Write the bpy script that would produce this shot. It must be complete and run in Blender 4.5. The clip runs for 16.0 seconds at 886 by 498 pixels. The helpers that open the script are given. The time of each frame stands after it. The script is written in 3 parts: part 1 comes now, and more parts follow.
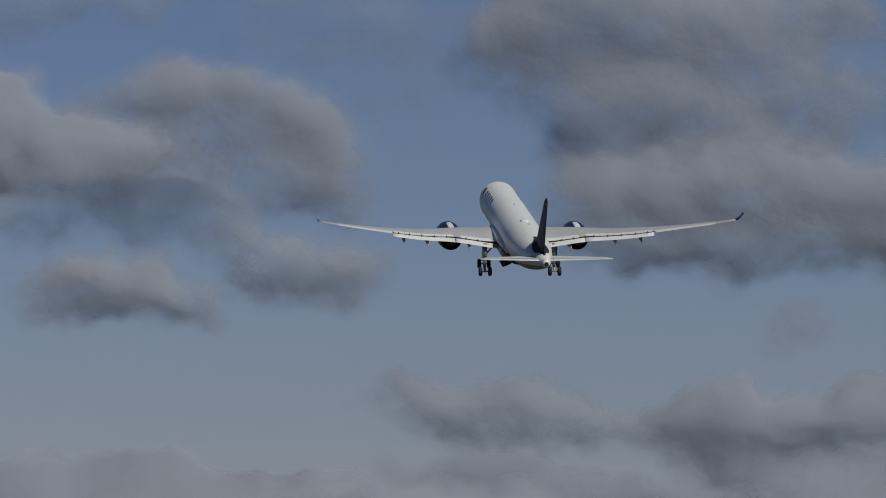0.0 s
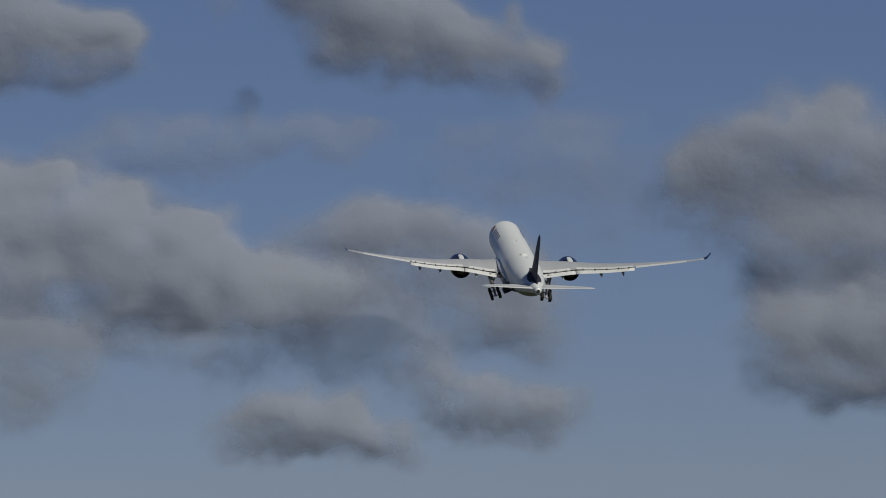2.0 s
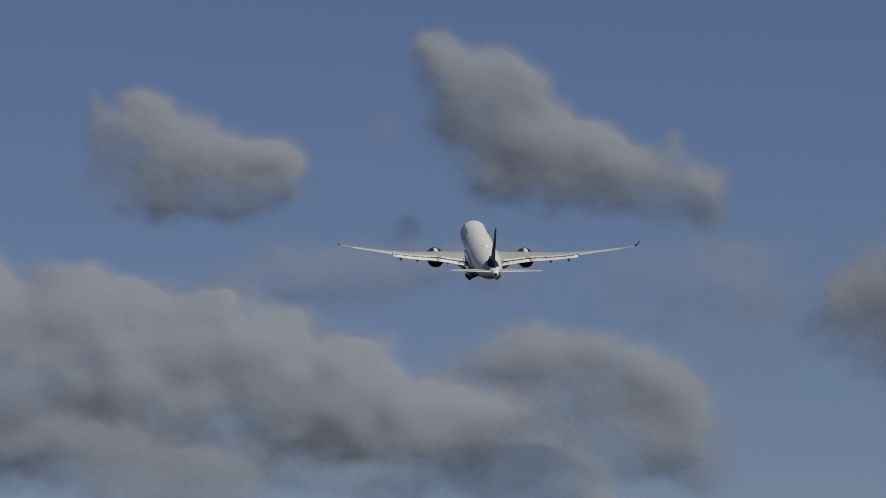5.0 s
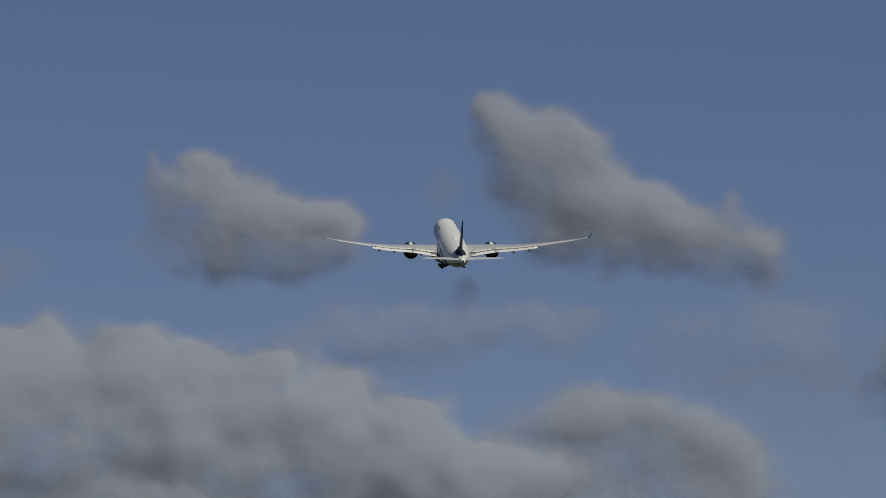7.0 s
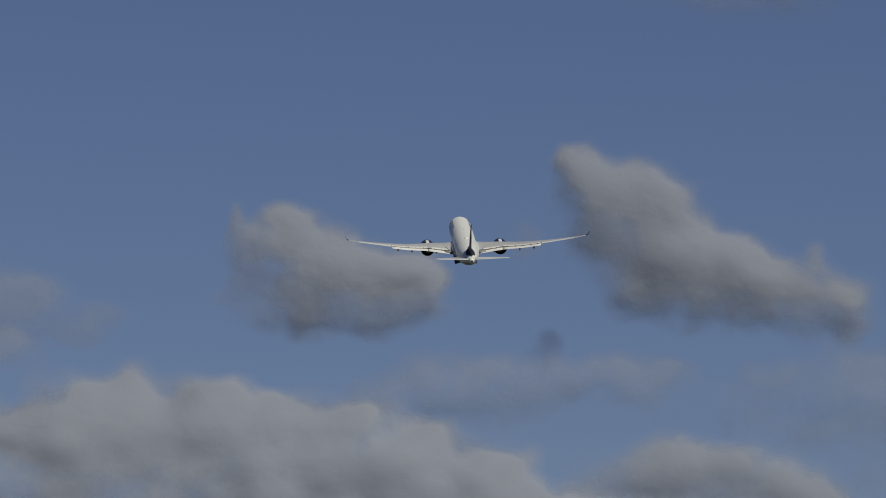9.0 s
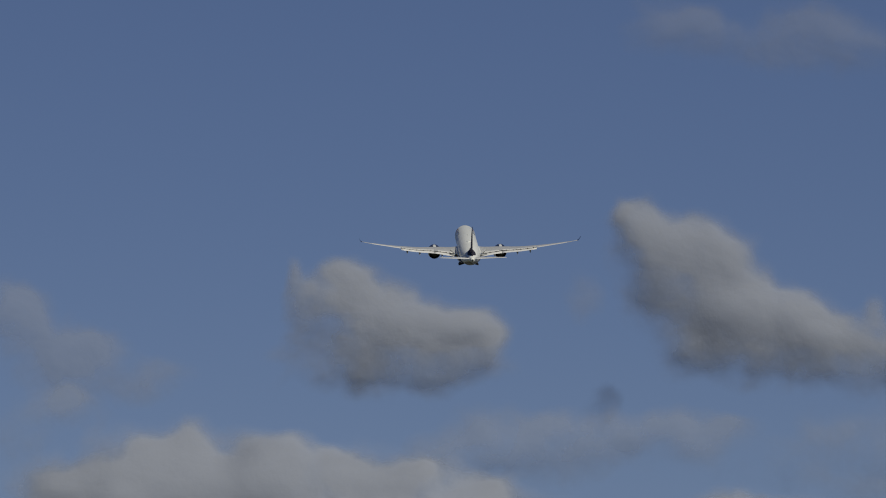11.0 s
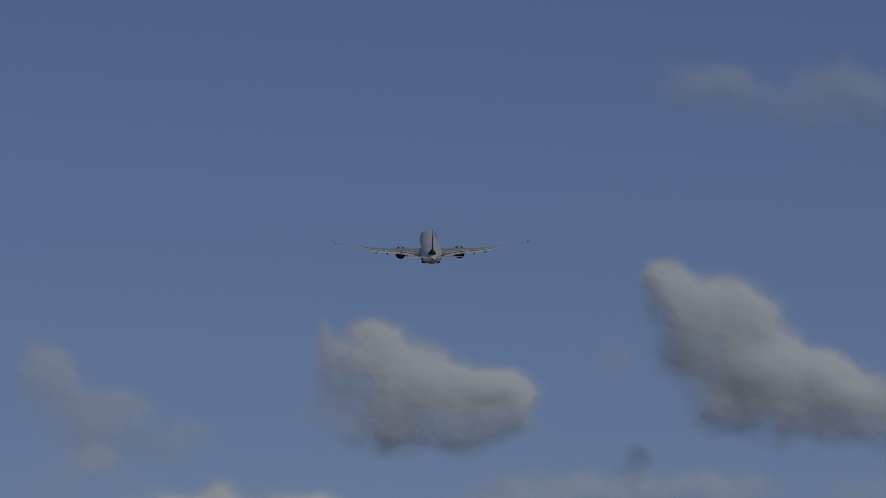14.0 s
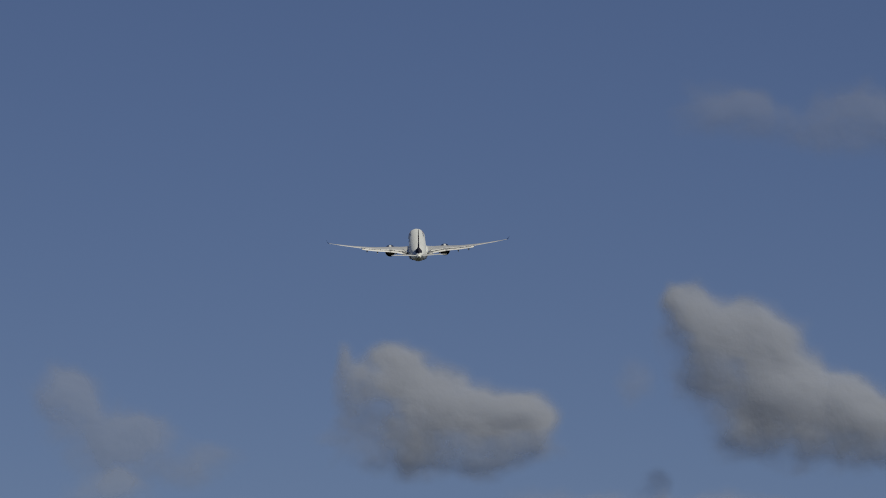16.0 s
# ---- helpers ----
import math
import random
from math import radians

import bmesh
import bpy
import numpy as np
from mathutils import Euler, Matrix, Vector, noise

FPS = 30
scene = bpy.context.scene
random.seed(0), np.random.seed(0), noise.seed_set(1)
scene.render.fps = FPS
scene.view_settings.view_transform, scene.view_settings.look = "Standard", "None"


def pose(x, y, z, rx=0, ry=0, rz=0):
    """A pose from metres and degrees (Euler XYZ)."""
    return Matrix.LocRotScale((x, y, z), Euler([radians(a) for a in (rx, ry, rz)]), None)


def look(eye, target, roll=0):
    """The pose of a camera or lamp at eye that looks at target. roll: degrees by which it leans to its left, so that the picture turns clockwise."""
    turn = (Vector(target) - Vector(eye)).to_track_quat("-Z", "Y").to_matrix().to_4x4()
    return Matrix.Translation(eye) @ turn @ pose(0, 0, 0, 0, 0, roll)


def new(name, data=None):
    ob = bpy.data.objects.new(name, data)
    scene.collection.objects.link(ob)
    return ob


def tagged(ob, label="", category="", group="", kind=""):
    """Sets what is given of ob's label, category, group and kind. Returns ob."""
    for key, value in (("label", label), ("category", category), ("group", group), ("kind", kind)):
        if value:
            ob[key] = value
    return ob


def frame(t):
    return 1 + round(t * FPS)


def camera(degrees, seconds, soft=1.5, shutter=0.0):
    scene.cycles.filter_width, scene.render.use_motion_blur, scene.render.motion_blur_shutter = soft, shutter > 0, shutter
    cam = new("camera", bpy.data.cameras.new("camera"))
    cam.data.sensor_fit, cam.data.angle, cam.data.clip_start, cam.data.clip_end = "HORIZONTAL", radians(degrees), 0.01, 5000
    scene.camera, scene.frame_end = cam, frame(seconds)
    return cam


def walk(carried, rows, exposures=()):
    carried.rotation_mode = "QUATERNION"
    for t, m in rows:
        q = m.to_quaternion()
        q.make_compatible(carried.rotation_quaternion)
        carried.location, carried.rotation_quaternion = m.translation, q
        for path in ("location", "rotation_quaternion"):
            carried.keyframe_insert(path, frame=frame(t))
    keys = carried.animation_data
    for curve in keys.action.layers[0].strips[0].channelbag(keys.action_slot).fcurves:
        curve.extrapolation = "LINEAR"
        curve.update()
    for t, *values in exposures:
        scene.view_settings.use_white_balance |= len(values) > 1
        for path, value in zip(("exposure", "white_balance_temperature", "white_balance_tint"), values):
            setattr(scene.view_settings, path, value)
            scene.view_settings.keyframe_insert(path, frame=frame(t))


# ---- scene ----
EYE = (0.0, 0.0, 1.7)
cam = camera(8.0, 16.0, soft=1.0)
# seconds, turn to the left, tilt above the horizon, in degrees
AIM = [
    (0.0, -3.8875, 3.0213),
    (0.5, -3.3913, 3.3169),
    (1.0, -3.1190, 3.5742),
    (1.5, -2.4989, 3.9008),
    (2.0, -2.1173, 4.2636),
    (2.5, -1.9944, 4.4758),
    (3.0, -1.6462, 4.6040),
    (3.5, -1.4129, 4.8089),
    (4.0, -1.2027, 5.0027),
    (6.5, -0.1340, 5.9060),
    (7.0, -0.1318, 5.9763),
    (7.5, -0.0000, 6.1000),
    (8.0, 0.2556, 6.2583),
    (8.5, 0.3906, 6.3914),
    (9.0, 0.6246, 6.4543),
    (11.5, 1.1989, 7.0701),
    (12.0, 1.2339, 7.1412),
    (12.5, 1.2700, 7.2157),
    (13.0, 1.2702, 7.2919),
    (13.5, 1.3342, 7.3801),
    (14.0, 1.4297, 7.5031),
    (14.5, 1.5737, 7.6426),
    (15.0, 1.5980, 7.6933),
    (15.5, 1.5826, 7.6898),
    (16.0, 1.6119, 7.7211),
]
walk(cam, [(t, pose(*EYE, 90 + tilt, 0, turn)) for t, turn, tilt in AIM],
     exposures=[(0.0, -0.84, 5550, 28), (3.5, -0.77, 5680, 28), (7.0, -0.73, 5800, 28), (16.0, -0.73, 5820, 28)])

# ---- world, sun ----
SUN_FROM = Vector((0.38, -0.60, 0.70)).normalized()
world = bpy.data.worlds.new("world")
scene.world = world
world.use_nodes = True
wn, wl = world.node_tree.nodes, world.node_tree.links
wn.clear()
sky = wn.new("ShaderNodeTexSky")
sky.sky_type = "NISHITA"
sky.sun_disc = False
sky.sun_elevation = math.asin(SUN_FROM.z)
sky.sun_rotation = math.atan2(SUN_FROM.x, SUN_FROM.y)
sky.altitude = 0
sky.air_density = 0.8
sky.dust_density = 0.0
sky.ozone_density = 3.0
back = wn.new("ShaderNodeBackground")
back.inputs["Strength"].default_value = 0.05
outw = wn.new("ShaderNodeOutputWorld")
wl.new(sky.outputs[0], back.inputs["Color"])
wl.new(back.outputs[0], outw.inputs["Surface"])

sun_data = bpy.data.lights.new("sun", "SUN")
sun_data.energy = 5.0
sun_data.angle = radians(0.53)
sun_data.color = (1.0, 0.97, 0.645)
sun = new("sun", sun_data)
sun.matrix_world = look((0, 0, 500), Vector((0, 0, 500)) - SUN_FROM)


# ---- materials ----
def material(name):
    m = bpy.data.materials.new(name)
    m.use_nodes = True
    return m, m.node_tree.nodes, m.node_tree.links, m.node_tree.nodes["Principled BSDF"]


def painted(name, colour, rough=0.35, metal=0.0, grain=0.08, coat=0.0, scale=0.35, streak=0.0):
    """Paint with faint dirt at two scales; streak draws the dirt out along the airframe."""
    m, n, l, b = material(name)
    co = n.new("ShaderNodeTexCoord")
    mp = n.new("ShaderNodeMapping")
    mp.inputs["Scale"].default_value = (1, 1 - streak, 1)
    l.new(co.outputs["Object"], mp.inputs["Vector"])
    big, small = n.new("ShaderNodeTexNoise"), n.new("ShaderNodeTexNoise")
    big.inputs["Scale"].default_value, small.inputs["Scale"].default_value = scale, scale * 14
    big.inputs["Detail"].default_value, small.inputs["Detail"].default_value = 4, 3
    for node in (big, small):
        l.new(mp.outputs[0], node.inputs["Vector"])
    add = n.new("ShaderNodeMath")
    add.operation = "MULTIPLY_ADD"
    add.inputs[1].default_value = 0.35
    l.new(small.outputs["Fac"], add.inputs[0])
    l.new(big.outputs["Fac"], add.inputs[2])
    ramp = n.new("ShaderNodeValToRGB")
    dark = [c * (1 - 2.2 * grain) for c in colour]
    ramp.color_ramp.elements[0].position, ramp.color_ramp.elements[1].position = 0.40, 0.85
    ramp.color_ramp.elements[0].color, ramp.color_ramp.elements[1].color = (*dark, 1), (*colour, 1)
    l.new(add.outputs[0], ramp.inputs[0])
    l.new(ramp.outputs[0], b.inputs["Base Color"])
    rr = n.new("ShaderNodeMapRange")
    rr.inputs["To Min"].default_value, rr.inputs["To Max"].default_value = rough * 1.25, rough * 0.85
    l.new(add.outputs[0], rr.inputs["Value"])
    l.new(rr.outputs[0], b.inputs["Roughness"])
    b.inputs["Metallic"].default_value = metal
    b.inputs["Coat Weight"].default_value = coat
    return m


WHITE = painted("white_paint", (0.79, 0.81, 0.78), 0.38, grain=0.05, streak=0.8)
WING_GREY = painted("wing_grey_paint", (0.46, 0.47, 0.48), 0.42, grain=0.08, streak=0.5)
FLAP_WHITE = painted("flap_paint", (0.73, 0.73, 0.71), 0.4, grain=0.06)
TAIL_GREY = painted("tail_grey_paint", (0.60, 0.61, 0.61), 0.42, grain=0.08, streak=0.5)
NAVY = painted("navy_paint", (0.012, 0.018, 0.05), 0.22, grain=0.12, coat=0.3)
RED = painted("red_paint", (0.17, 0.025, 0.03), 0.65, grain=0.08)
FIN_NAVY = painted("fin_navy_paint", (0.022, 0.02, 0.035), 0.65, grain=0.15)
METAL = painted("bare_metal", (0.55, 0.55, 0.56), 0.28, metal=1.0, grain=0.1)
DARK_METAL = painted("burnt_metal", (0.10, 0.095, 0.09), 0.45, metal=0.8, grain=0.2)
GEAR_GREY = painted("gear_paint", (0.30, 0.31, 0.32), 0.45, grain=0.15)
HUB = painted("wheel_hub_paint", (0.5, 0.5, 0.5), 0.4, grain=0.12)
RUBBER = painted("tyre_rubber", (0.018, 0.018, 0.019), 0.8, grain=0.2)
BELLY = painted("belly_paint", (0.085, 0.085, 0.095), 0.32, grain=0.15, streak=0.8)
# near-black colour puts the hollow's shade into the exhaust outlet
OUTLET_SHADE = painted("outlet_shade", (0.006, 0.006, 0.006), 0.9, grain=0.3)
BAY = painted("gear_bay_dark", (0.03, 0.032, 0.035), 0.7, grain=0.2)


def cloud_material():
    """Vapour: the mesh carries how deep each point lies in the cloud; noise frays it into wisps."""
    m, n, l, b = material("cloud_vapour")
    n.remove(b)
    out = n["Material Output"]
    co = n.new("ShaderNodeTexCoord")

    def attribute(name):
        node = n.new("ShaderNodeAttribute")
        node.attribute_name = name
        return node.outputs["Fac"]

    def noise_at(scale, detail, rough):
        node = n.new("ShaderNodeTexNoise")
        node.inputs["Scale"].default_value, node.inputs["Detail"].default_value, node.inputs["Roughness"].default_value = scale, detail, rough
        l.new(co.outputs["Object"], node.inputs["Vector"])
        return node.outputs["Fac"]

    def math_node(kind, a, b=None, c=None, clamp=False):
        node = n.new("ShaderNodeMath")
        node.operation, node.use_clamp = kind, clamp
        for k, value in enumerate((a, b, c)):
            if value is None:
                continue
            if isinstance(value, (int, float)):
                node.inputs[k].default_value = value
            else:
                l.new(value, node.inputs[k])
        return node.outputs[0]

    wide, fine = noise_at(0.02, 5, 0.5), noise_at(0.075, 5, 0.6)
    x = math_node("MULTIPLY_ADD", wide, 1.0, math_node("SUBTRACT", attribute("vapour"), 0.5))
    x = math_node("MULTIPLY_ADD", fine, 0.34, math_node("SUBTRACT", x, 0.17))
    ease_in = n.new("ShaderNodeMapRange")
    ease_in.interpolation_type = "SMOOTHSTEP"
    l.new(x, ease_in.inputs["Value"])
    cover = math_node("MULTIPLY", ease_in.outputs[0], attribute("cover"))
    skin = math_node("SUBTRACT", 1.0, math_node("SQRT", math_node("SUBTRACT", 1.0, cover, clamp=True)), clamp=True)
    bump = n.new("ShaderNodeBump")
    bump.inputs["Strength"].default_value, bump.inputs["Distance"].default_value = 0.28, 10.0
    l.new(math_node("MULTIPLY_ADD", fine, 0.18, wide), bump.inputs["Height"])
    dif, trl = n.new("ShaderNodeBsdfDiffuse"), n.new("ShaderNodeBsdfTranslucent")
    for node in (dif, trl):
        node.inputs["Color"].default_value = (0.495, 0.53, 0.615, 1)
        l.new(bump.outputs[0], node.inputs["Normal"])
    body, mix = n.new("ShaderNodeMixShader"), n.new("ShaderNodeMixShader")
    body.inputs[0].default_value = 0.46
    l.new(dif.outputs[0], body.inputs[1])
    l.new(trl.outputs[0], body.inputs[2])
    l.new(skin, mix.inputs[0])
    l.new(n.new("ShaderNodeBsdfTransparent").outputs[0], mix.inputs[1])
    l.new(body.outputs[0], mix.inputs[2])
    l.new(mix.outputs[0], out.inputs["Surface"])
    return m


CLOUD = cloud_material()


def ground_material():
    m, n, l, b = material("airfield_grass")
    co = n.new("ShaderNodeTexCoord")
    a, c = n.new("ShaderNodeTexNoise"), n.new("ShaderNodeTexNoise")
    a.inputs["Scale"].default_value, c.inputs["Scale"].default_value = 0.004, 2.0
    for node in (a, c):
        node.inputs["Detail"].default_value = 6
        l.new(co.outputs["Object"], node.inputs["Vector"])
    add = n.new("ShaderNodeMath")
    add.operation = "ADD"
    l.new(a.outputs["Fac"], add.inputs[0])
    l.new(c.outputs["Fac"], add.inputs[1])
    ramp = n.new("ShaderNodeValToRGB")
    ramp.color_ramp.elements[0].position, ramp.color_ramp.elements[1].position = 0.3, 0.75
    ramp.color_ramp.elements[0].color, ramp.color_ramp.elements[1].color = (0.035, 0.045, 0.02, 1), (0.085, 0.08, 0.045, 1)
    half = n.new("ShaderNodeMath")
    half.operation = "MULTIPLY"
    half.inputs[1].default_value = 0.5
    l.new(add.outputs[0], half.inputs[0])
    l.new(half.outputs[0], ramp.inputs[0])
    l.new(ramp.outputs[0], b.inputs["Base Color"])
    b.inputs["Roughness"].default_value = 0.95
    return m


# ---- ground ----
def build_ground():
    bm = bmesh.new()
    bmesh.ops.create_grid(bm, x_segments=40, y_segments=40, size=20000)
    me = bpy.data.meshes.new("ground")
    bm.to_mesh(me)
    bm.free()
    me.materials.append(ground_material())
    tagged(new("ground", me), "wide flat grass of an airfield", "ground", kind="structure")


build_ground()


# ---- clouds ----
RANGE, STEP, TILT0 = 4500.0, 8.9186e-5, radians(6.1)


def lattice(ix, iy, seed):
    h = (ix * 374761393 + iy * 668265263 + seed * 974711) & 0x7FFFFFFF
    h = ((h ^ (h >> 13)) * 1274126177) & 0x7FFFFFFF
    return ((h ^ (h >> 16)) & 0xFFFF) / 65535.0


def smooth_noise(x, y, seed):
    ix, iy = np.floor(x).astype(np.int64), np.floor(y).astype(np.int64)
    fx, fy = x - ix, y - iy
    fx, fy = fx ** 3 * (fx * (fx * 6 - 15) + 10), fy ** 3 * (fy * (fy * 6 - 15) + 10)
    a, b = lattice(ix, iy, seed), lattice(ix + 1, iy, seed)
    c, d = lattice(ix, iy + 1, seed), lattice(ix + 1, iy + 1, seed)
    return (a + (b - a) * fx) * (1 - fy) + (c + (d - c) * fx) * fy


def fractal(x, y, seed, octaves=5, gain=0.5):
    total, amp, norm = np.zeros_like(x), 1.0, 0.0
    for k in range(octaves):
        total += amp * smooth_noise(x * 2 ** k + 17.3 * k, y * 2 ** k - 9.1 * k, seed + k)
        norm += amp
        amp *= gain
    return total / norm - 0.5


def one_piece(mask, start):
    """The part of mask that hangs together with the cell start."""
    seen = np.zeros_like(mask)
    seen[start] = True
    while True:
        grown = seen.copy()
        grown[1:] |= seen[:-1]
        grown[:-1] |= seen[1:]
        grown[:, 1:] |= grown[:, :-1].copy()
        grown[:, :-1] |= grown[:, 1:].copy()
        grown &= mask
        if (grown == seen).all():
            return seen
        seen = grown


def blurred(a, reach, rounds=3):
    """A running mean over a few cells, both ways."""
    for _ in range(rounds):
        for axis in (0, 1):
            wide = np.pad(a, [(reach, reach) if k == axis else (0, 0) for k in (0, 1)], mode="edge")
            n = a.shape[axis]
            a = sum(np.take(wide, range(k, k + n), axis) for k in range(2 * reach + 1)) / (2 * reach + 1)
    return a


def cloud(label, lobes, thick=0.95, ragged=0.7, depth=0.38, cell=4.0, soft=0.95, lump=0.4, far=1.0, warp=50.0, seed=1, at=None):
    """A cloud body: lobes (across, down, half-width, half-height, weight) in sky steps about the reference line of sight.
    at: a far place of its own, with the lobes about it.
    Two facing skins: the near one swells into billows, one for each lobe, and both meet along a frayed rim."""
    L = np.array(lobes, float)
    pad = 2.2
    u0, u1 = (L[:, 0] - pad * L[:, 2]).min(), (L[:, 0] + pad * L[:, 2]).max()
    v0, v1 = (L[:, 1] - pad * L[:, 3]).min(), (L[:, 1] + pad * L[:, 3]).max()
    nu, nv = int((u1 - u0) / cell) + 1, int((v1 - v0) / cell) + 1
    u, v = np.meshgrid(u0 + np.arange(nu) * cell, v0 + np.arange(nv) * cell)
    wu = u + warp * fractal(u / 130, v / 130, seed + 11, 2)
    wv = v + warp * fractal(u / 130, v / 130, seed + 12, 2)
    fu = wu + 30 * fractal(u / 60, v / 60, seed + 13, 2, 0.5)
    fv = wv + 30 * fractal(u / 60, v / 60, seed + 14, 2, 0.5)
    mass, field, dome = np.zeros_like(u), np.zeros_like(u), np.zeros_like(u)
    for a, b, ra, rb, w in lobes:
        mass += w * np.exp(-1.0 * (((wu - a) / ra) ** 2 + ((wv - b + 0.35 * rb) / (1.15 * rb)) ** 2))
        field += w * np.exp(-1.1 * (((fu - a) / ra) ** 2 + ((fv - b) / rb) ** 2))
        round_off = 1 / (1 + 0.55 * (((wu - a) / (1.6 * ra)) ** 2 + ((wv - b + 0.1 * rb) / rb) ** 2)) ** 1.6
        dome += (w * math.sqrt(ra * rb) * round_off) ** 2
    dome = dome ** 0.5
    field = 1.3 * (1 - np.exp(-field / 1.3 * 1.36))
    body = 0.25 + np.minimum(field, 1)
    near = field + ragged * fractal(fu / 110, fv / 80, seed + 21, 3, 0.48) * body
    rear = near - 0.12
    edge = 0.15
    # crowns are dense, bases thin out
    crown = 1 / (1 + np.exp(np.clip(-400 * np.gradient(blurred(mass, int(24 / cell) + 1), axis=0) / cell, -30, 30)))
    fade = soft * (1.28 - 0.7 * crown)
    rim = 0.06
    depth_near, depth_rear = [(f - edge) / fade - 0.3 * np.clip(1 - (f - rim) / 0.12, 0, 1) for f in (near, rear)]
    # broad soft billows
    puff = np.abs(fractal(wu / 120, wv / 95, seed + 31, 2, 0.3)) * 2
    bulge = (depth * dome + lump * 34 * (puff - 0.35) * np.clip(mass, 0, 1)) * np.clip(1.2 * (field - 0.02), 0, 1)
    bulge = RANGE * far * STEP * blurred(bulge, int(10 / cell) + 1)
    uc, vc = (u0 + u1) / 2, (v0 + v1) / 2
    tilt = TILT0 - (vc - 441) * STEP
    turn = (uc - 784) * STEP / math.cos(tilt)
    r = RANGE * far
    way = Vector((math.sin(turn) * math.cos(tilt), math.cos(turn) * math.cos(tilt), math.sin(tilt)))
    if at:
        tilt, turn = math.atan2(at[2], math.hypot(at[0], at[1])), math.atan2(at[0], at[1])
        way = Vector(at).normalized()
    m = Matrix.Translation(Vector(EYE) + r * way) @ pose(0, 0, 0, math.degrees(tilt), 0, -math.degrees(turn))
    s = r * STEP
    inside = np.maximum(near, rear) > rim
    inside = one_piece(inside, np.unravel_index(np.argmax(np.maximum(near, rear)), field.shape))
    use = inside[:-1, :-1] | inside[1:, :-1] | inside[:-1, 1:] | inside[1:, 1:]
    need = np.zeros_like(inside)
    for dj in (0, 1):
        for di in (0, 1):
            need[dj:nv - 1 + dj, di:nu - 1 + di] |= use
    front = np.full(u.shape, -1)
    front[need] = np.arange(need.sum())
    nf = int(need.sum())
    back_of = front.copy()
    both = need & inside
    back_of[both] = nf + np.arange(both.sum())
    X, Z = (u - (0 if at else uc)) * s, -(v - (0 if at else vc)) * s
    fv = np.stack([X[need], -bulge[need], Z[need]], 1)
    bv = np.stack([X[both], 0.6 * bulge[both] + 0.5, Z[both]], 1)
    j, i = np.nonzero(use)

    def quads(idx):
        return np.stack([idx[j, i], idx[j + 1, i], idx[j + 1, i + 1], idx[j, i + 1]], 1)

    single = thick < 0.6  # a veil is one billowing sheet
    faces = quads(front) if single else np.concatenate([quads(front), quads(back_of)[:, ::-1]])
    if single:
        bv, both, thick = bv[:0], both & False, 1 - (1 - thick) ** 2
    me = bpy.data.meshes.new("cloud")
    me.from_pydata(np.concatenate([fv, bv]).tolist(), [], faces.tolist())
    values = np.concatenate([depth_near[need], depth_rear[both]])
    for name, data in (("vapour", values), ("cover", np.full(len(values), thick))):
        me.attributes.new(name, "FLOAT", "POINT").data.foreach_set("value", data.astype(np.float32))
    me.polygons.foreach_set("use_smooth", np.ones(len(me.polygons), bool))
    me.materials.append(CLOUD)
    ob = new("cloud", me)
    ob.matrix_world = m
    return tagged(ob, label, "cloud", "clouds in the sky")


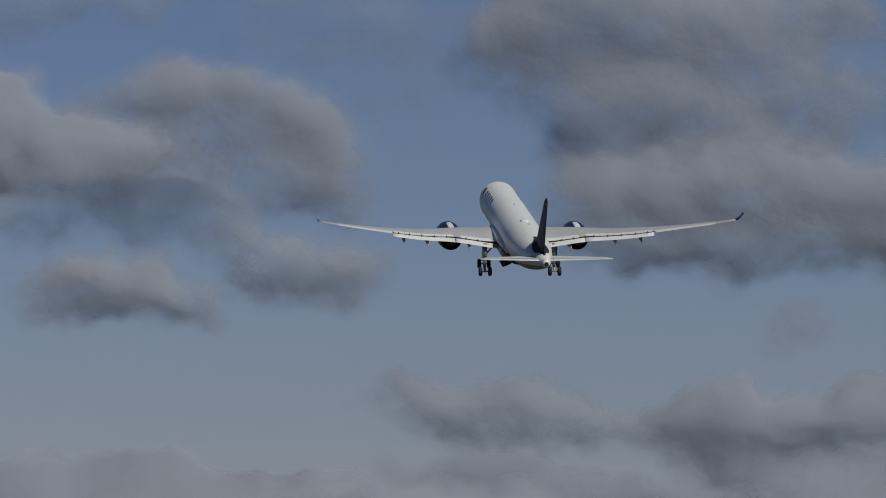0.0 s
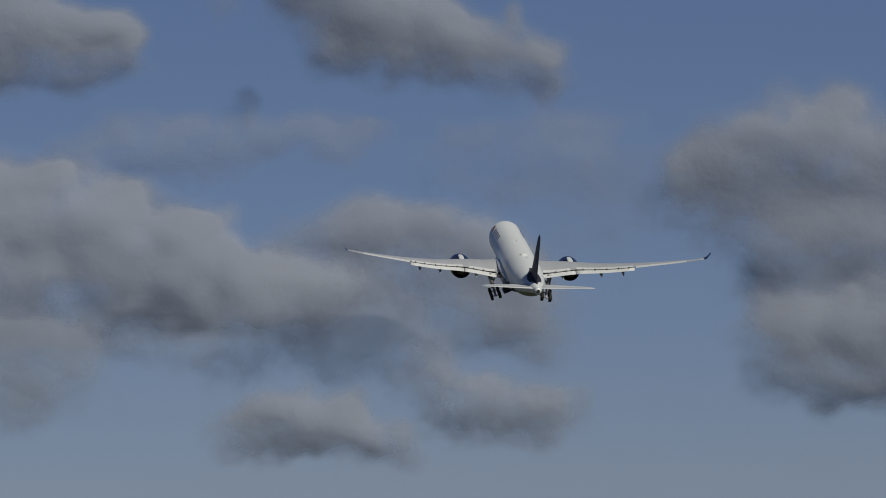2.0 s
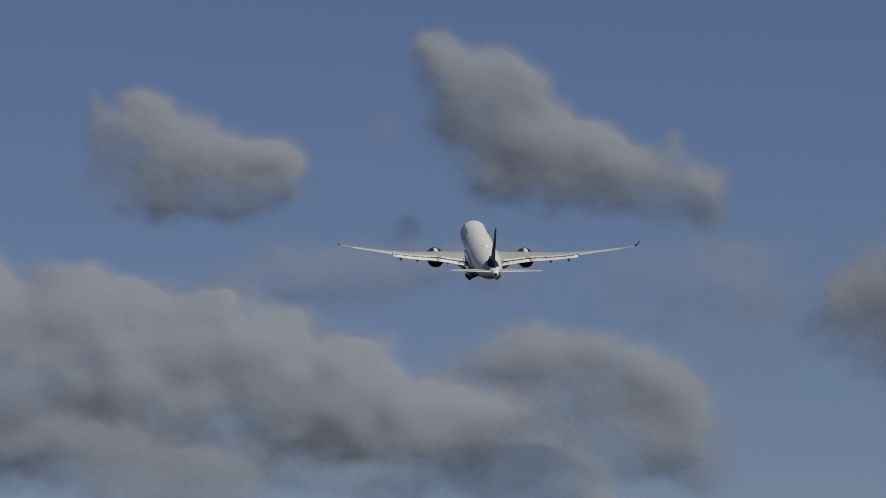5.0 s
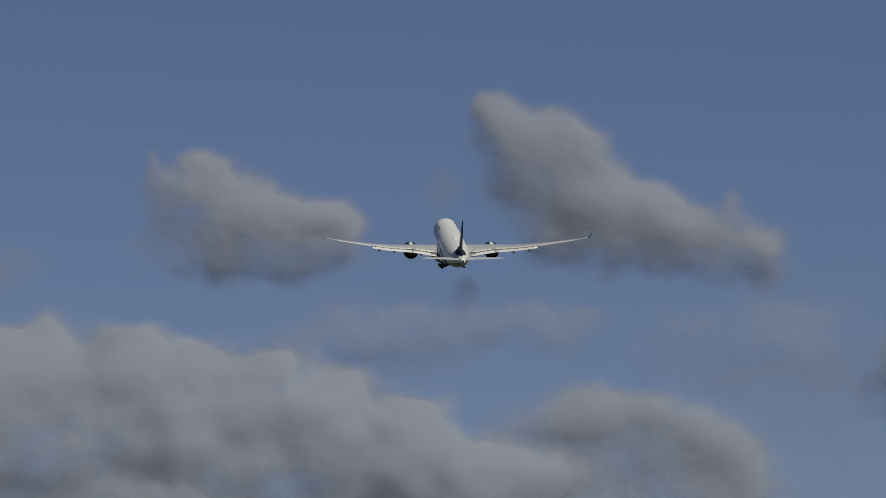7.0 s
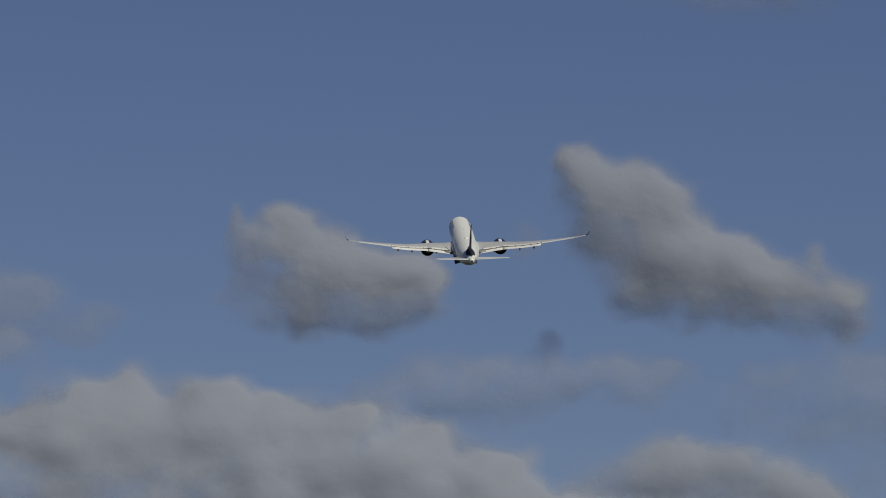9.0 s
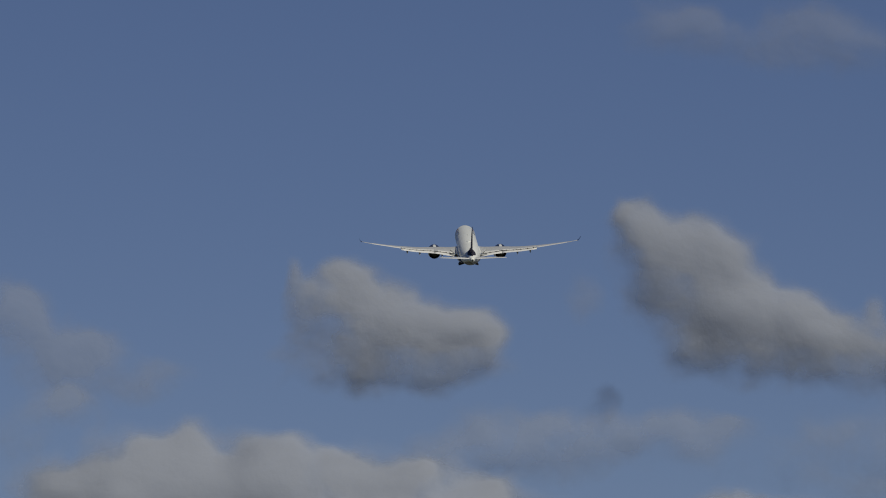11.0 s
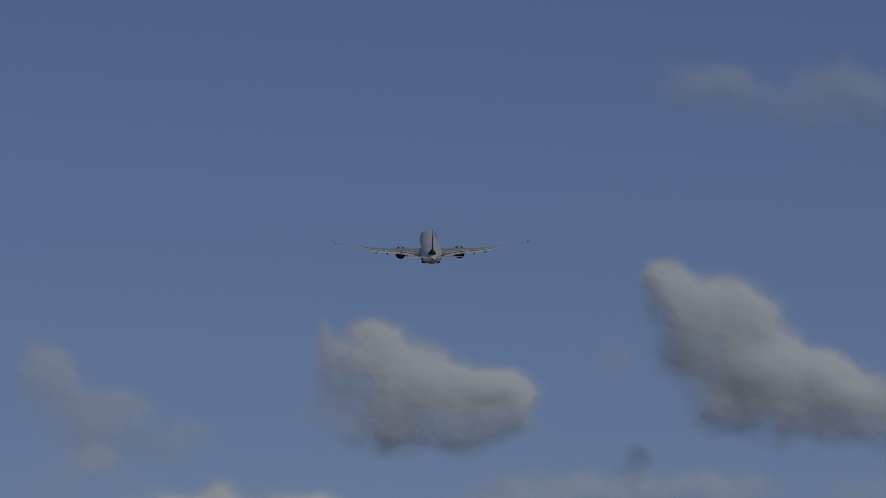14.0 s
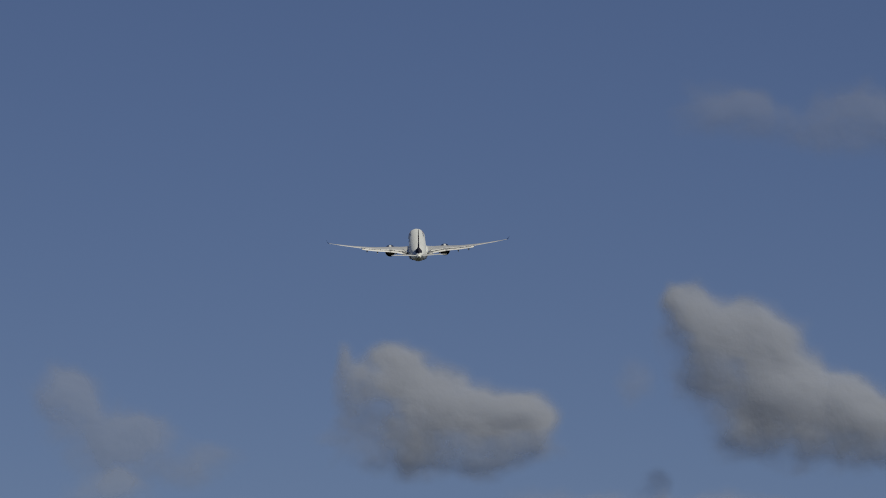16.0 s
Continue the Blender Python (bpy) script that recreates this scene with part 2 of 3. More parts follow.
def build_clouds():
    cloud("puffy grey-white cloud with a sunlit crown and flat dark base", [
        (288, 315, 20, 34, 0.7), (312, 380, 36, 50, 0.9), (365, 350, 50, 46, 1.0), (410, 350, 40, 46, 0.8), (460, 395, 62, 48, 1.0), (545, 425, 66, 46, 1.0),
        (615, 415, 46, 38, 0.9), (650, 455, 36, 46, 0.8), (400, 430, 80, 50, 1.0), (500, 470, 90, 38, 0.85), (600, 475, 70, 34, 0.8),
        (340, 440, 55, 48, 0.8), (262, 465, 55, 26, 0.34), (330, 495, 85, 34, 0.55), (440, 500, 100, 34, 0.8), (560, 500, 90, 26, 0.6)], soft=1.05, depth=0.5, far=1.07, warp=22, seed=3)
    cloud("tall slanting cloud with a bright upper edge", [
        (868, 214, 22, 26, 0.6), (910, 252, 46, 50, 1.0), (970, 272, 62, 56, 1.0), (1050, 290, 56, 50, 0.9), (958, 350, 58, 62, 0.95), (1045, 350, 74, 64, 1.0), (1010, 415, 80, 46, 0.85),
        (1125, 395, 72, 56, 1.0), (1200, 440, 82, 52, 1.0), (1300, 450, 82, 50, 0.95), (1318, 392, 20, 24, 0.4), (1370, 474, 50, 38, 0.75),
        (1120, 460, 90, 34, 0.75), (1260, 498, 110, 36, 0.85), (1380, 505, 66, 30, 0.75), (1020, 462, 78, 40, 0.8), (1080, 480, 90, 34, 0.7), (932, 330, 36, 50, 0.6), (965, 320, 80, 70, 0.9), (1050, 400, 90, 60, 0.9)], soft=1.05, depth=0.4, far=1.07, warp=22, seed=47)
    cloud("broad bank of grey cumulus with sunlit tops", [
        (-125, 715, 70, 70, 0.7), (-40, 716, 110, 85, 1.0), (80, 702, 120, 85, 1.0), (250, 706, 130, 88, 1.0), (400, 740, 130, 85, 1.0), (560, 760, 130, 85, 1.0),
        (700, 815, 120, 70, 1.0), (840, 850, 110, 65, 0.9), (300, 820, 260, 90, 0.9), (560, 870, 220, 60, 0.9), (60, 850, 200, 100, 0.9), (900, 880, 150, 75, 0.75), (960, 850, 110, 55, 0.55), (760, 910, 190, 45, 0.7), (480, 925, 200, 60, 0.9), (150, 930, 220, 60, 0.9), (760, 930, 200, 50, 0.8), (-120, 850, 120, 110, 0.9), (70, 636, 62, 34, 0.55), (262, 640, 66, 36, 0.6), (375, 668, 40, 36, 0.8), (500, 685, 46, 30, 0.7), (648, 708, 44, 30, 0.75), (770, 765, 40, 30, 0.6)], depth=0.62, lump=0.9, far=1.0, seed=61)
    cloud("rounded grey cloud with a dark shadowed tail", [
        (1000, 850, 120, 62, 0.9), (1040, 790, 120, 65, 0.9), (1140, 765, 120, 60, 1.0), (1250, 820, 110, 70, 0.95), (1340, 895, 90, 70, 0.9),
        (1250, 930, 110, 55, 0.8), (1080, 870, 160, 50, 0.6), (1440, 900, 60, 40, 0.3), (1310, 960, 110, 55, 0.7), (1380, 990, 70, 50, 0.45)], thick=0.92, soft=1.05, far=1.014, seed=83)
    cloud("large grey cloud with pale upper billows", [
        (1570, 720, 80, 70, 0.4), (1640, 700, 75, 90, 0.8), (1750, 640, 120, 105, 1.0), (1900, 640, 150, 105, 1.0), (2080, 660, 160, 85, 0.8), (2260, 790, 150, 100, 1.0),
        (1800, 790, 120, 80, 1.0), (1980, 820, 170, 95, 1.0), (1850, 870, 130, 70, 0.8), (2120, 880, 170, 70, 0.8), (2280, 610, 90, 60, 0.6)], far=1.015, seed=101)
    cloud("broad dark cloud with a flat shadowed base", [
        (1800, 985, 85, 85, 1.0), (1900, 960, 130, 90, 1.0), (2080, 950, 180, 100, 1.0), (2280, 970, 160, 100, 1.0), (1890, 1040, 130, 50, 1.0),
        (2100, 1050, 180, 46, 1.0), (2310, 1050, 150, 46, 1.0), (2420, 960, 100, 110, 1.0)], far=0.982, seed=107)
    cloud("low ragged grey cloud with a flat base", [
        (850, 1115, 80, 50, 0.95), (940, 1125, 95, 52, 1.0), (1050, 1140, 95, 44, 1.0), (1020, 1075, 45, 60, 0.7), (930, 1165, 150, 26, 0.6)], far=0.965, seed=121)
    cloud("soft grey cloud trailing to a faint edge", [
        (1220, 1050, 85, 62, 0.95), (1310, 1085, 95, 58, 1.0), (1385, 1095, 65, 46, 0.75), (1160, 1000, 70, 60, 0.6)], far=0.97, seed=141)
    cloud("grey cloud patch with blurred edges", [
        (290, 935, 150, 62, 0.85), (450, 955, 130, 55, 0.8), (380, 1000, 130, 85, 1.0), (510, 1040, 110, 75, 0.95), (330, 1090, 140, 55, 0.8)], thick=0.8, depth=0.28, far=0.97, seed=151)
    cloud("small dark scrap of cloud", [(822, 535, 32, 30, 0.7), (846, 560, 26, 30, 0.6)], thick=0.42, depth=0.22, far=1.087, seed=161)
    cloud("faint veil of thin cloud", [
        (690, 625, 130, 66, 1.0), (790, 610, 100, 50, 0.8), (960, 612, 120, 50, 0.8), (1050, 600, 70, 36, 0.6), (560, 640, 90, 40, 0.5)], thick=0.44, soft=0.75, depth=0.22, far=1.04, seed=171)
    cloud("thin brownish cloud wisp high in the blue", [
        (975, -115, 72, 40, 0.85), (1090, -95, 100, 36, 0.6), (1205, -118, 76, 52, 0.9), (1300, -95, 90, 52, 0.7), (1200, -60, 100, 40, 0.5)], thick=0.34, soft=0.8, depth=0.22, far=1.1, seed=181)
    cloud("faint diagonal streak of cloud", [
        (-210, 375, 60, 50, 0.7), (-150, 430, 75, 50, 0.8), (-70, 490, 95, 46, 0.75), (20, 525, 80, 34, 0.6), (-110, 460, 70, 50, 0.5)], thick=0.46, soft=0.7, depth=0.22, far=1.06, seed=191)
    cloud("faint low scrap of pale cloud", [(-190, 600, 80, 55, 0.7), (-100, 570, 80, 42, 0.55)], thick=0.45, soft=0.8, depth=0.22, far=1.02, seed=281)
    cloud("tiny pale puff of cloud", [(815, 360, 36, 44, 0.7)], thick=0.3, soft=0.7, depth=0.22, far=1.05, seed=201)
    cloud("grey cloud low over the horizon", [
        (1500, 1320, 90, 48, 0.85), (1610, 1330, 120, 56, 1.0), (1740, 1350, 120, 58, 1.0), (1850, 1370, 90, 42, 0.75)], far=0.945, seed=211)
    cloud("cumulus with one bright sunlit dome", [
        (1950, 1345, 80, 45, 0.8), (2047, 1305, 56, 60, 1.3), (2052, 1355, 80, 55, 1.2), (2140, 1365, 110, 50, 0.9), (2060, 1420, 150, 55, 0.8), (2250, 1345, 130, 62, 1.0), (2350, 1310, 90, 56, 0.9)], depth=0.5, soft=0.75, far=0.95, seed=221)
    cloud("long low bank of pale cloud", [
        (700, 1470, 120, 40, 0.9), (850, 1510, 80, 76, 1.5), (1085, 1530, 70, 60, 1.4), (900, 1570, 260, 80, 1.2), (980, 1430, 120, 40, 0.75), (1120, 1480, 130, 40, 0.8), (1290, 1480, 120, 40, 0.8), (1000, 1510, 260, 45, 0.9)], depth=0.85, soft=0.7, far=0.92, seed=231)
    cloud("flat grey cloud layer near the horizon", [
        (1520, 1430, 110, 32, 0.7), (1650, 1450, 130, 40, 0.8), (1820, 1480, 160, 50, 0.8), (2050, 1480, 170, 60, 0.8), (2280, 1450, 160, 60, 0.8)], thick=0.75, far=0.925, seed=241)
    cloud("small faint smudge of cloud", [(2170, 1180, 60, 44, 0.8)], thick=0.5, soft=0.75, depth=0.22, far=0.96, seed=251)
    cloud("pale hazy sheet between heavier clouds", [
        (930, 975, 160, 60, 0.8), (1120, 1005, 150, 60, 0.8), (1050, 930, 140, 55, 0.75), (760, 975, 140, 50, 0.65), (1010, 860, 110, 60, 0.5), (600, 960, 120, 45, 0.5)], far=1.03, thick=0.55, soft=0.9, depth=0.22, seed=271)
    cloud("thin hazy sheet of cloud", [(1300, 700, 130, 50, 0.5), (1450, 720, 110, 45, 0.42), (1520, 640, 60, 60, 0.3)], thick=0.3, soft=0.9, depth=0.22, far=1.035, seed=261)

    # haze that greys the blue towards the horizon
    cloud("faint murky haze low in the sky", [
        (1100, 1330, 520, 170, 0.9), (1800, 1300, 620, 190, 0.9), (2300, 1330, 420, 190, 0.9), (1500, 1480, 1100, 160, 1.0)], thick=0.10, ragged=0.25, depth=0.12, lump=0.0, soft=1.2, cell=14.0, far=1.11, seed=301)
    cloud("thin grey veil spread behind the heavier clouds", [
        (1250, 640, 200, 60, 0.7), (1450, 640, 160, 110, 0.8), (1480, 780, 130, 90, 0.6)], thick=0.4, depth=0.22, far=1.09, seed=311)
    # out of sight above: the cloud whose shade the airliner crosses
    cloud("grey cloud high between the sun and the climbing airliner", [
        (-90, 20, 330, 460, 1.4), (480, -170, 380, 460, 0.5), (860, -310, 400, 460, 0.5), (1350, -490, 420, 460, 0.42)], thick=0.86, cell=24.0, ragged=0.4, lump=0.3, soft=0.8, far=0.509, seed=331, at=(896, 574, 2029))

build_clouds()


# ---- the airliner ----
def link(name, me, mat, parent=None, label=""):
    for mm in (mat if isinstance(mat, (list, tuple)) else (mat,)):
        me.materials.append(mm)
    ob = new(name, me)
    ob.parent = parent
    if label:
        tagged(ob, label)
    return ob


def part(name, bm, mat, parent, label="", smooth=True):
    bmesh.ops.recalc_face_normals(bm, faces=bm.faces)
    for f in bm.faces:
        f.smooth = smooth
    me = bpy.data.meshes.new(name)
    bm.to_mesh(me)
    bm.free()
    return link(name, me, mat, parent, label)


def loft(bm, rings, cap=True):
    """Skin between rings of equal point count."""
    vs = [[bm.verts.new(p) for p in ring] for ring in rings]
    n = len(vs[0])
    for a, b in zip(vs, vs[1:]):
        for k in range(n):
            bm.faces.new((a[k], a[(k + 1) % n], b[(k + 1) % n], b[k]))
    if cap:
        bm.faces.new(vs[0][::-1])
        bm.faces.new(vs[-1])
    return vs


def ease(x, a, b):
    q = min(max((x - a) / (b - a), 0), 1)
    return q * q * (3 - 2 * q)


def fuselage_section(y):
    """Centre height, half-width, half-height of the hull at station y."""
    if y > 27.0:
        q = max(0.0, 1 - ((y - 27.0) / 6.5) ** 2.4) ** 0.5
        return -0.3 * (1 - q), 2.98 * q + 0.02, 3.05 * q + 0.02
    if y < -11:
        q = (-11 - y) / 22.8
        top = 3.05 - 0.95 * q ** 2.2
        low = -3.05 + 4.05 * q ** 1.35
        return (top + low) / 2, 2.98 * (1 - q ** 1.75) + 0.5 * q ** 1.75, (top - low) / 2
    return 0.0, 2.98, 3.05


def hull_ring(y, n=48, grow=0.0):
    c, w, h = fuselage_section(y)
    return [((w + grow) * math.sin(2 * math.pi * k / n), y, c + (h + grow) * math.cos(2 * math.pi * k / n)) for k in range(n)]


def tube(bm, stations, n=32, x=0.0, z=0.0, squash=1.0):
    loft(bm, [[(x + r * math.sin(2 * math.pi * k / n), y, z + dz + squash * r * math.cos(2 * math.pi * k / n)) for k in range(n)] for y, r, dz in stations])


def rod(bm, a, b, r, n=12, r2=None):
    a, b = Vector(a), Vector(b)
    turn = (b - a).to_track_quat("Z", "Y")
    rings = []
    for p, rr in ((a, r), (b, r if r2 is None else r2)):
        rings.append([p + turn @ Vector((rr * math.cos(2 * math.pi * k / n), rr * math.sin(2 * math.pi * k / n), 0)) for k in range(n)])
    loft(bm, rings)


def wing_z(x):
    q = x - 2.9
    return -1.65 + 0.12 * q + 0.0028 * q * q + 0.3 * math.exp(-((x - 9.0) / 4.5) ** 2) - 0.2 * ease(x, 21, 31.4)


def lead(x):
    return 12.0 - 0.745 * (x - 2.9) + 1.0 * max(0.0, (5.5 - x) / 2.6) ** 2


def trail(x):
    if x < 10:
        return -2.1 - 0.07 * (x - 2.9)
    return -2.6 - 0.392 * (x - 10)


def foil(x, y0, y1, z, thick, sign, n=11):
    """A wing section at span x from nose y0 to tail y1: upper skin then lower skin."""
    c = y0 - y1
    top, low = [], []
    for k in range(n):
        s = 0.5 - 0.5 * math.cos(math.pi * k / (n - 1))
        t = thick * c * (1.48 * math.sqrt(s) - 0.63 * s - 1.76 * s * s + 1.42 * s ** 3 - 0.5 * s ** 4)
        camber = 0.018 * c * math.sin(math.pi * s)
        top.append((sign * x, y0 - s * c, z + camber + t))
        low.append((sign * x, y0 - s * c, z + camber - t * 0.85 - 0.012))
    return top + low[::-1]


FLAP_END = 19.8
AILERON_END = 28.6


def wing_top(x, y):
    """Height of the upper skin of the flapped wing at span x and station y."""
    c = lead(x) - trail(x)
    end = trail(x) + (0.20 if x < 10 else 0.235) * c
    box = lead(x) - end
    q = min(max((lead(x) - y) / box, 0.0), 1.0)
    t = (0.115 - 0.03 * ease(x, 3, 14)) * box * (1.48 * math.sqrt(q) - 0.63 * q - 1.76 * q * q + 1.42 * q ** 3 - 0.5 * q ** 4)
    wash = math.tan(radians(0.3 + 2.6 * ease(x, 5, 22) + 2.6 * ease(x, 17, 25)))
    return wing_z(x) + 0.25 * max(0, (6 - x) / 4) + 0.018 * box * math.sin(math.pi * q) + t - (y - end) * wash


def build_wing(sign, plane):
    wing_bm = bmesh.new()
    rings = []
    for x in sorted([*np.linspace(2.2, 31.4, 34), AILERON_END - 0.02, AILERON_END + 0.02]):
        flapped = x < AILERON_END
        c = lead(x) - trail(x)
        end = trail(x) + (0.20 * c if x < 10 else 0.235 * c) if flapped else trail(x)
        section = foil(x, lead(x), end, wing_z(x) + 0.25 * max(0, (6 - x) / 4), 0.115 - 0.03 * ease(x, 3, 14), sign)
        wash = math.tan(radians(0.3 + 2.6 * ease(x, 5, 22) + 2.6 * ease(x, 17, 25)))
        rings.append([(px, py, pz - (py - end) * wash) for px, py, pz in section])
    loft(wing_bm, rings)
    wing = part("wing", wing_bm, WING_GREY, plane, "swept grey wing flexed upward")

    for x0, x1 in ((3.4, 9.85), (9.95, FLAP_END)):
        bm = bmesh.new()
        rr = []
        for x in np.linspace(x0, x1, 9):
            c = lead(x) - trail(x)
            fc = 1.6 - 0.024 * x
            hinge = Vector((sign * x, trail(x) + (0.20 * c if x < 10 else 0.235 * c) + 0.05, wing_z(x) - 0.27 + 0.005 * x))
            prof = foil(0, 0, -fc, 0, 0.075, 1, 9)
            a = radians(17)
            rr.append([hinge + Vector((0, p[1] * math.cos(a) + p[2] * math.sin(a), p[1] * math.sin(a) + p[2] * math.cos(a))) for p in prof])
        loft(bm, rr)
        part("flap", bm, FLAP_WHITE, wing, "white flap extended for takeoff")
    bm = bmesh.new()
    rr = []
    for x in np.linspace(FLAP_END + 0.18, AILERON_END - 0.1, 7):
        c = lead(x) - trail(x)
        y0, y1, z = trail(x) + 0.23 * c, trail(x), wing_z(x)
        rr.append([(sign * x, y0, z + 0.015 * c + 0.02), (sign * x, y1, z + 0.01), (sign * x, y1, z - 0.015), (sign * x, y0, z - 0.012 * c - 0.02)])
    loft(bm, rr)
    part("aileron", bm, FLAP_WHITE, wing, "pale outboard aileron", smooth=False)
    # row of spoilers ahead of the flaps
    for x0, x1 in ((4.3, 6.6), (6.65, 9.0), (10.1, 12.0), (12.05, 14.0), (14.05, 16.0), (16.05, 17.9), (17.95, 19.6)):
        bm = bmesh.new()
        rr = []
        for x in (x0, (x0 + x1) / 2, x1):
            c = lead(x) - trail(x)
            y1 = trail(x) + (0.20 if x < 10 else 0.235) * c - 0.10
            y0 = y1 + 1.25 - 0.02 * x
            z1, z0 = wing_top(x, y1 + 0.10) - 0.02, wing_top(x, y0) + 0.012
            zm = wing_top(x, (y0 + y1) / 2) + 0.03
            rr.append([(sign * x, y0, z0), (sign * x, (y0 + y1) / 2, zm), (sign * x, y1, z1), (sign * x, y1, z1 - 0.05), (sign * x, (y0 + y1) / 2, zm - 0.05), (sign * x, y0, z0 - 0.05)])
        loft(bm, rr)
        part("spoiler", bm, FLAP_WHITE, wing, "pale spoiler panel lying flat", smooth=False)
    # dark filler behind the wing box, over the flap; the cove's shade is its colour
    for x0, x1 in ((3.4, 9.85), (9.95, FLAP_END)):
        bm = bmesh.new()
        rr = []
        for x in np.linspace(x0, x1, 7):
            c = lead(x) - trail(x)
            y = trail(x) + (0.20 * c if x < 10 else 0.235 * c) + 0.02
            rr.append([(sign * x, y, wing_z(x) - 0.02), (sign * x, y + 0.25, wing_z(x) - 0.03), (sign * x, y + 0.25, wing_z(x) - 0.32), (sign * x, y + 0.06, wing_z(x) - 0.32)])
        loft(bm, rr)
        part("flap_cove", bm, BAY, wing, "dark filler for the shade in the flap cove", smooth=False)
    bm = bmesh.new()
    # curved dark tip
    rr = []
    for k in range(9):
        q = k / 8
        x = 31.42 + 0.9 * q - 0.1 * q * q
        z = wing_z(31.4) - 0.05 + 0.25 * q + 1.15 * q * q
        y0 = lead(31.4) - 0.9 * q - 1.6 * q * q
        y1 = trail(31.4) - 0.5 * q - 1.55 * q * q
        rr.append(foil(x, y0, y1, z, 0.10, sign, 9))
    loft(bm, rr)
    part("wingtip", bm, NAVY, wing, "navy curved wingtip")
    # canoe fairings under the flap hinges
    for x in (7.7, 14.3, 18.0):
        bm = bmesh.new()
        y1 = trail(x) + 0.8
        tube(bm, [(y1 + 4.2 - 4.2 * q, 0.05 + 0.24 * math.sin(math.pi * min(1, q * 0.97 + 0.02)) ** 0.8, -0.9 * q ** 1.6) for q in np.linspace(0, 1, 9)],
             12, sign * x, wing_z(x) - 0.45, 1.35)
        part("flap_track_fairing", bm, WING_GREY, wing, "grey canoe-shaped fairing")
    # hinge brackets in the slot over the flaps
    for x in (4.6, 6.4, 8.2, 11.2, 13.2, 15.2, 17.2, 18.9):
        c = lead(x) - trail(x)
        y = trail(x) + (0.20 * c if x < 10 else 0.235 * c)
        bm = bmesh.new()
        bmesh.ops.create_cube(bm, size=1, matrix=Matrix.Translation((sign * x, y - 0.12, wing_z(x) - 0.02)) @ Matrix.Diagonal((0.13, 0.4, 0.22, 1)))
        bmesh.ops.bevel(bm, geom=bm.edges[:], offset=0.025, segments=1, affect="EDGES")
        part("flap_bracket", bm, DARK_METAL, wing, smooth=False)
    return wing


ENGINE_X, ENGINE_Z = 9.72, -2.1


def build_engine(sign, plane):
    eng = new("engine")
    eng.parent = plane
    eng.location = (sign * ENGINE_X, 9.4, ENGINE_Z)
    tagged(eng, "navy turbofan engine under the wing")
    bm = bmesh.new()
    n = 36
    prof = [(3.0, 1.50), (3.35, 1.62), (3.2, 1.74), (2.5, 1.88), (1.2, 1.96), (-0.5, 1.94), (-2.0, 1.80), (-3.0, 1.62), (-3.02, 1.56), (-2.0, 1.66), (0, 1.6), (2.0, 1.5)]
    rings = [[(r * math.sin(2 * math.pi * k / n), y, r * math.cos(2 * math.pi * k / n)) for k in range(n)] for y, r in prof]
    loft(bm, rings + rings[:1], cap=False)
    bmesh.ops.remove_doubles(bm, verts=bm.verts, dist=1e-4)
    part("nacelle", bm, NAVY, eng, "glossy navy engine cowl")
    bm = bmesh.new()
    tube(bm, [(3.33, 1.56, 0), (3.42, 1.60, 0), (3.40, 1.66, 0), (3.25, 1.71, 0)], 36)
    part("inlet_lip", bm, METAL, eng, "bare metal inlet lip")
    bm = bmesh.new()
    tube(bm, [(1.9, 1.48, 0), (1.8, 1.48, 0)], 36)
    part("fan", bm, DARK_METAL, eng, "dark fan disc")
    bm = bmesh.new()
    tube(bm, [(-0.5, 1.15, 0), (-2.5, 1.12, 0), (-4.0, 0.85, 0), (-4.05, 0.78, 0)], 28)
    part("exhaust_nozzle", bm, DARK_METAL, eng, "heat-stained exhaust nozzle")
    bm = bmesh.new()
    tube(bm, [(-3.9, 0.6, 0), (-4.6, 0.42, 0), (-5.2, 0.06, 0)], 20)
    part("exhaust_plug", bm, DARK_METAL, eng)
    bm = bmesh.new()
    for_rings = []
    for y, z0, z1, w in ((1.7, 1.72, 1.9, 0.34), (0.6, 1.6, 1.99, 0.36), (-1.5, 1.2, 2.04, 0.38), (-4.5, 0.8, 1.85, 0.36), (-8.0, 1.0, 1.5, 0.2), (-9.5, 1.25, 1.45, 0.05)):
        for_rings.append([(1.15 * w * sx, y, z) for sx, z in ((-1, z0), (1, z0), (1, z1 - 0.1), (0.6, z1), (-0.6, z1), (-1, z1 - 0.1))])
    loft(bm, for_rings)
    part("pylon", bm, WHITE, eng, "white engine pylon", smooth=False)
    return eng


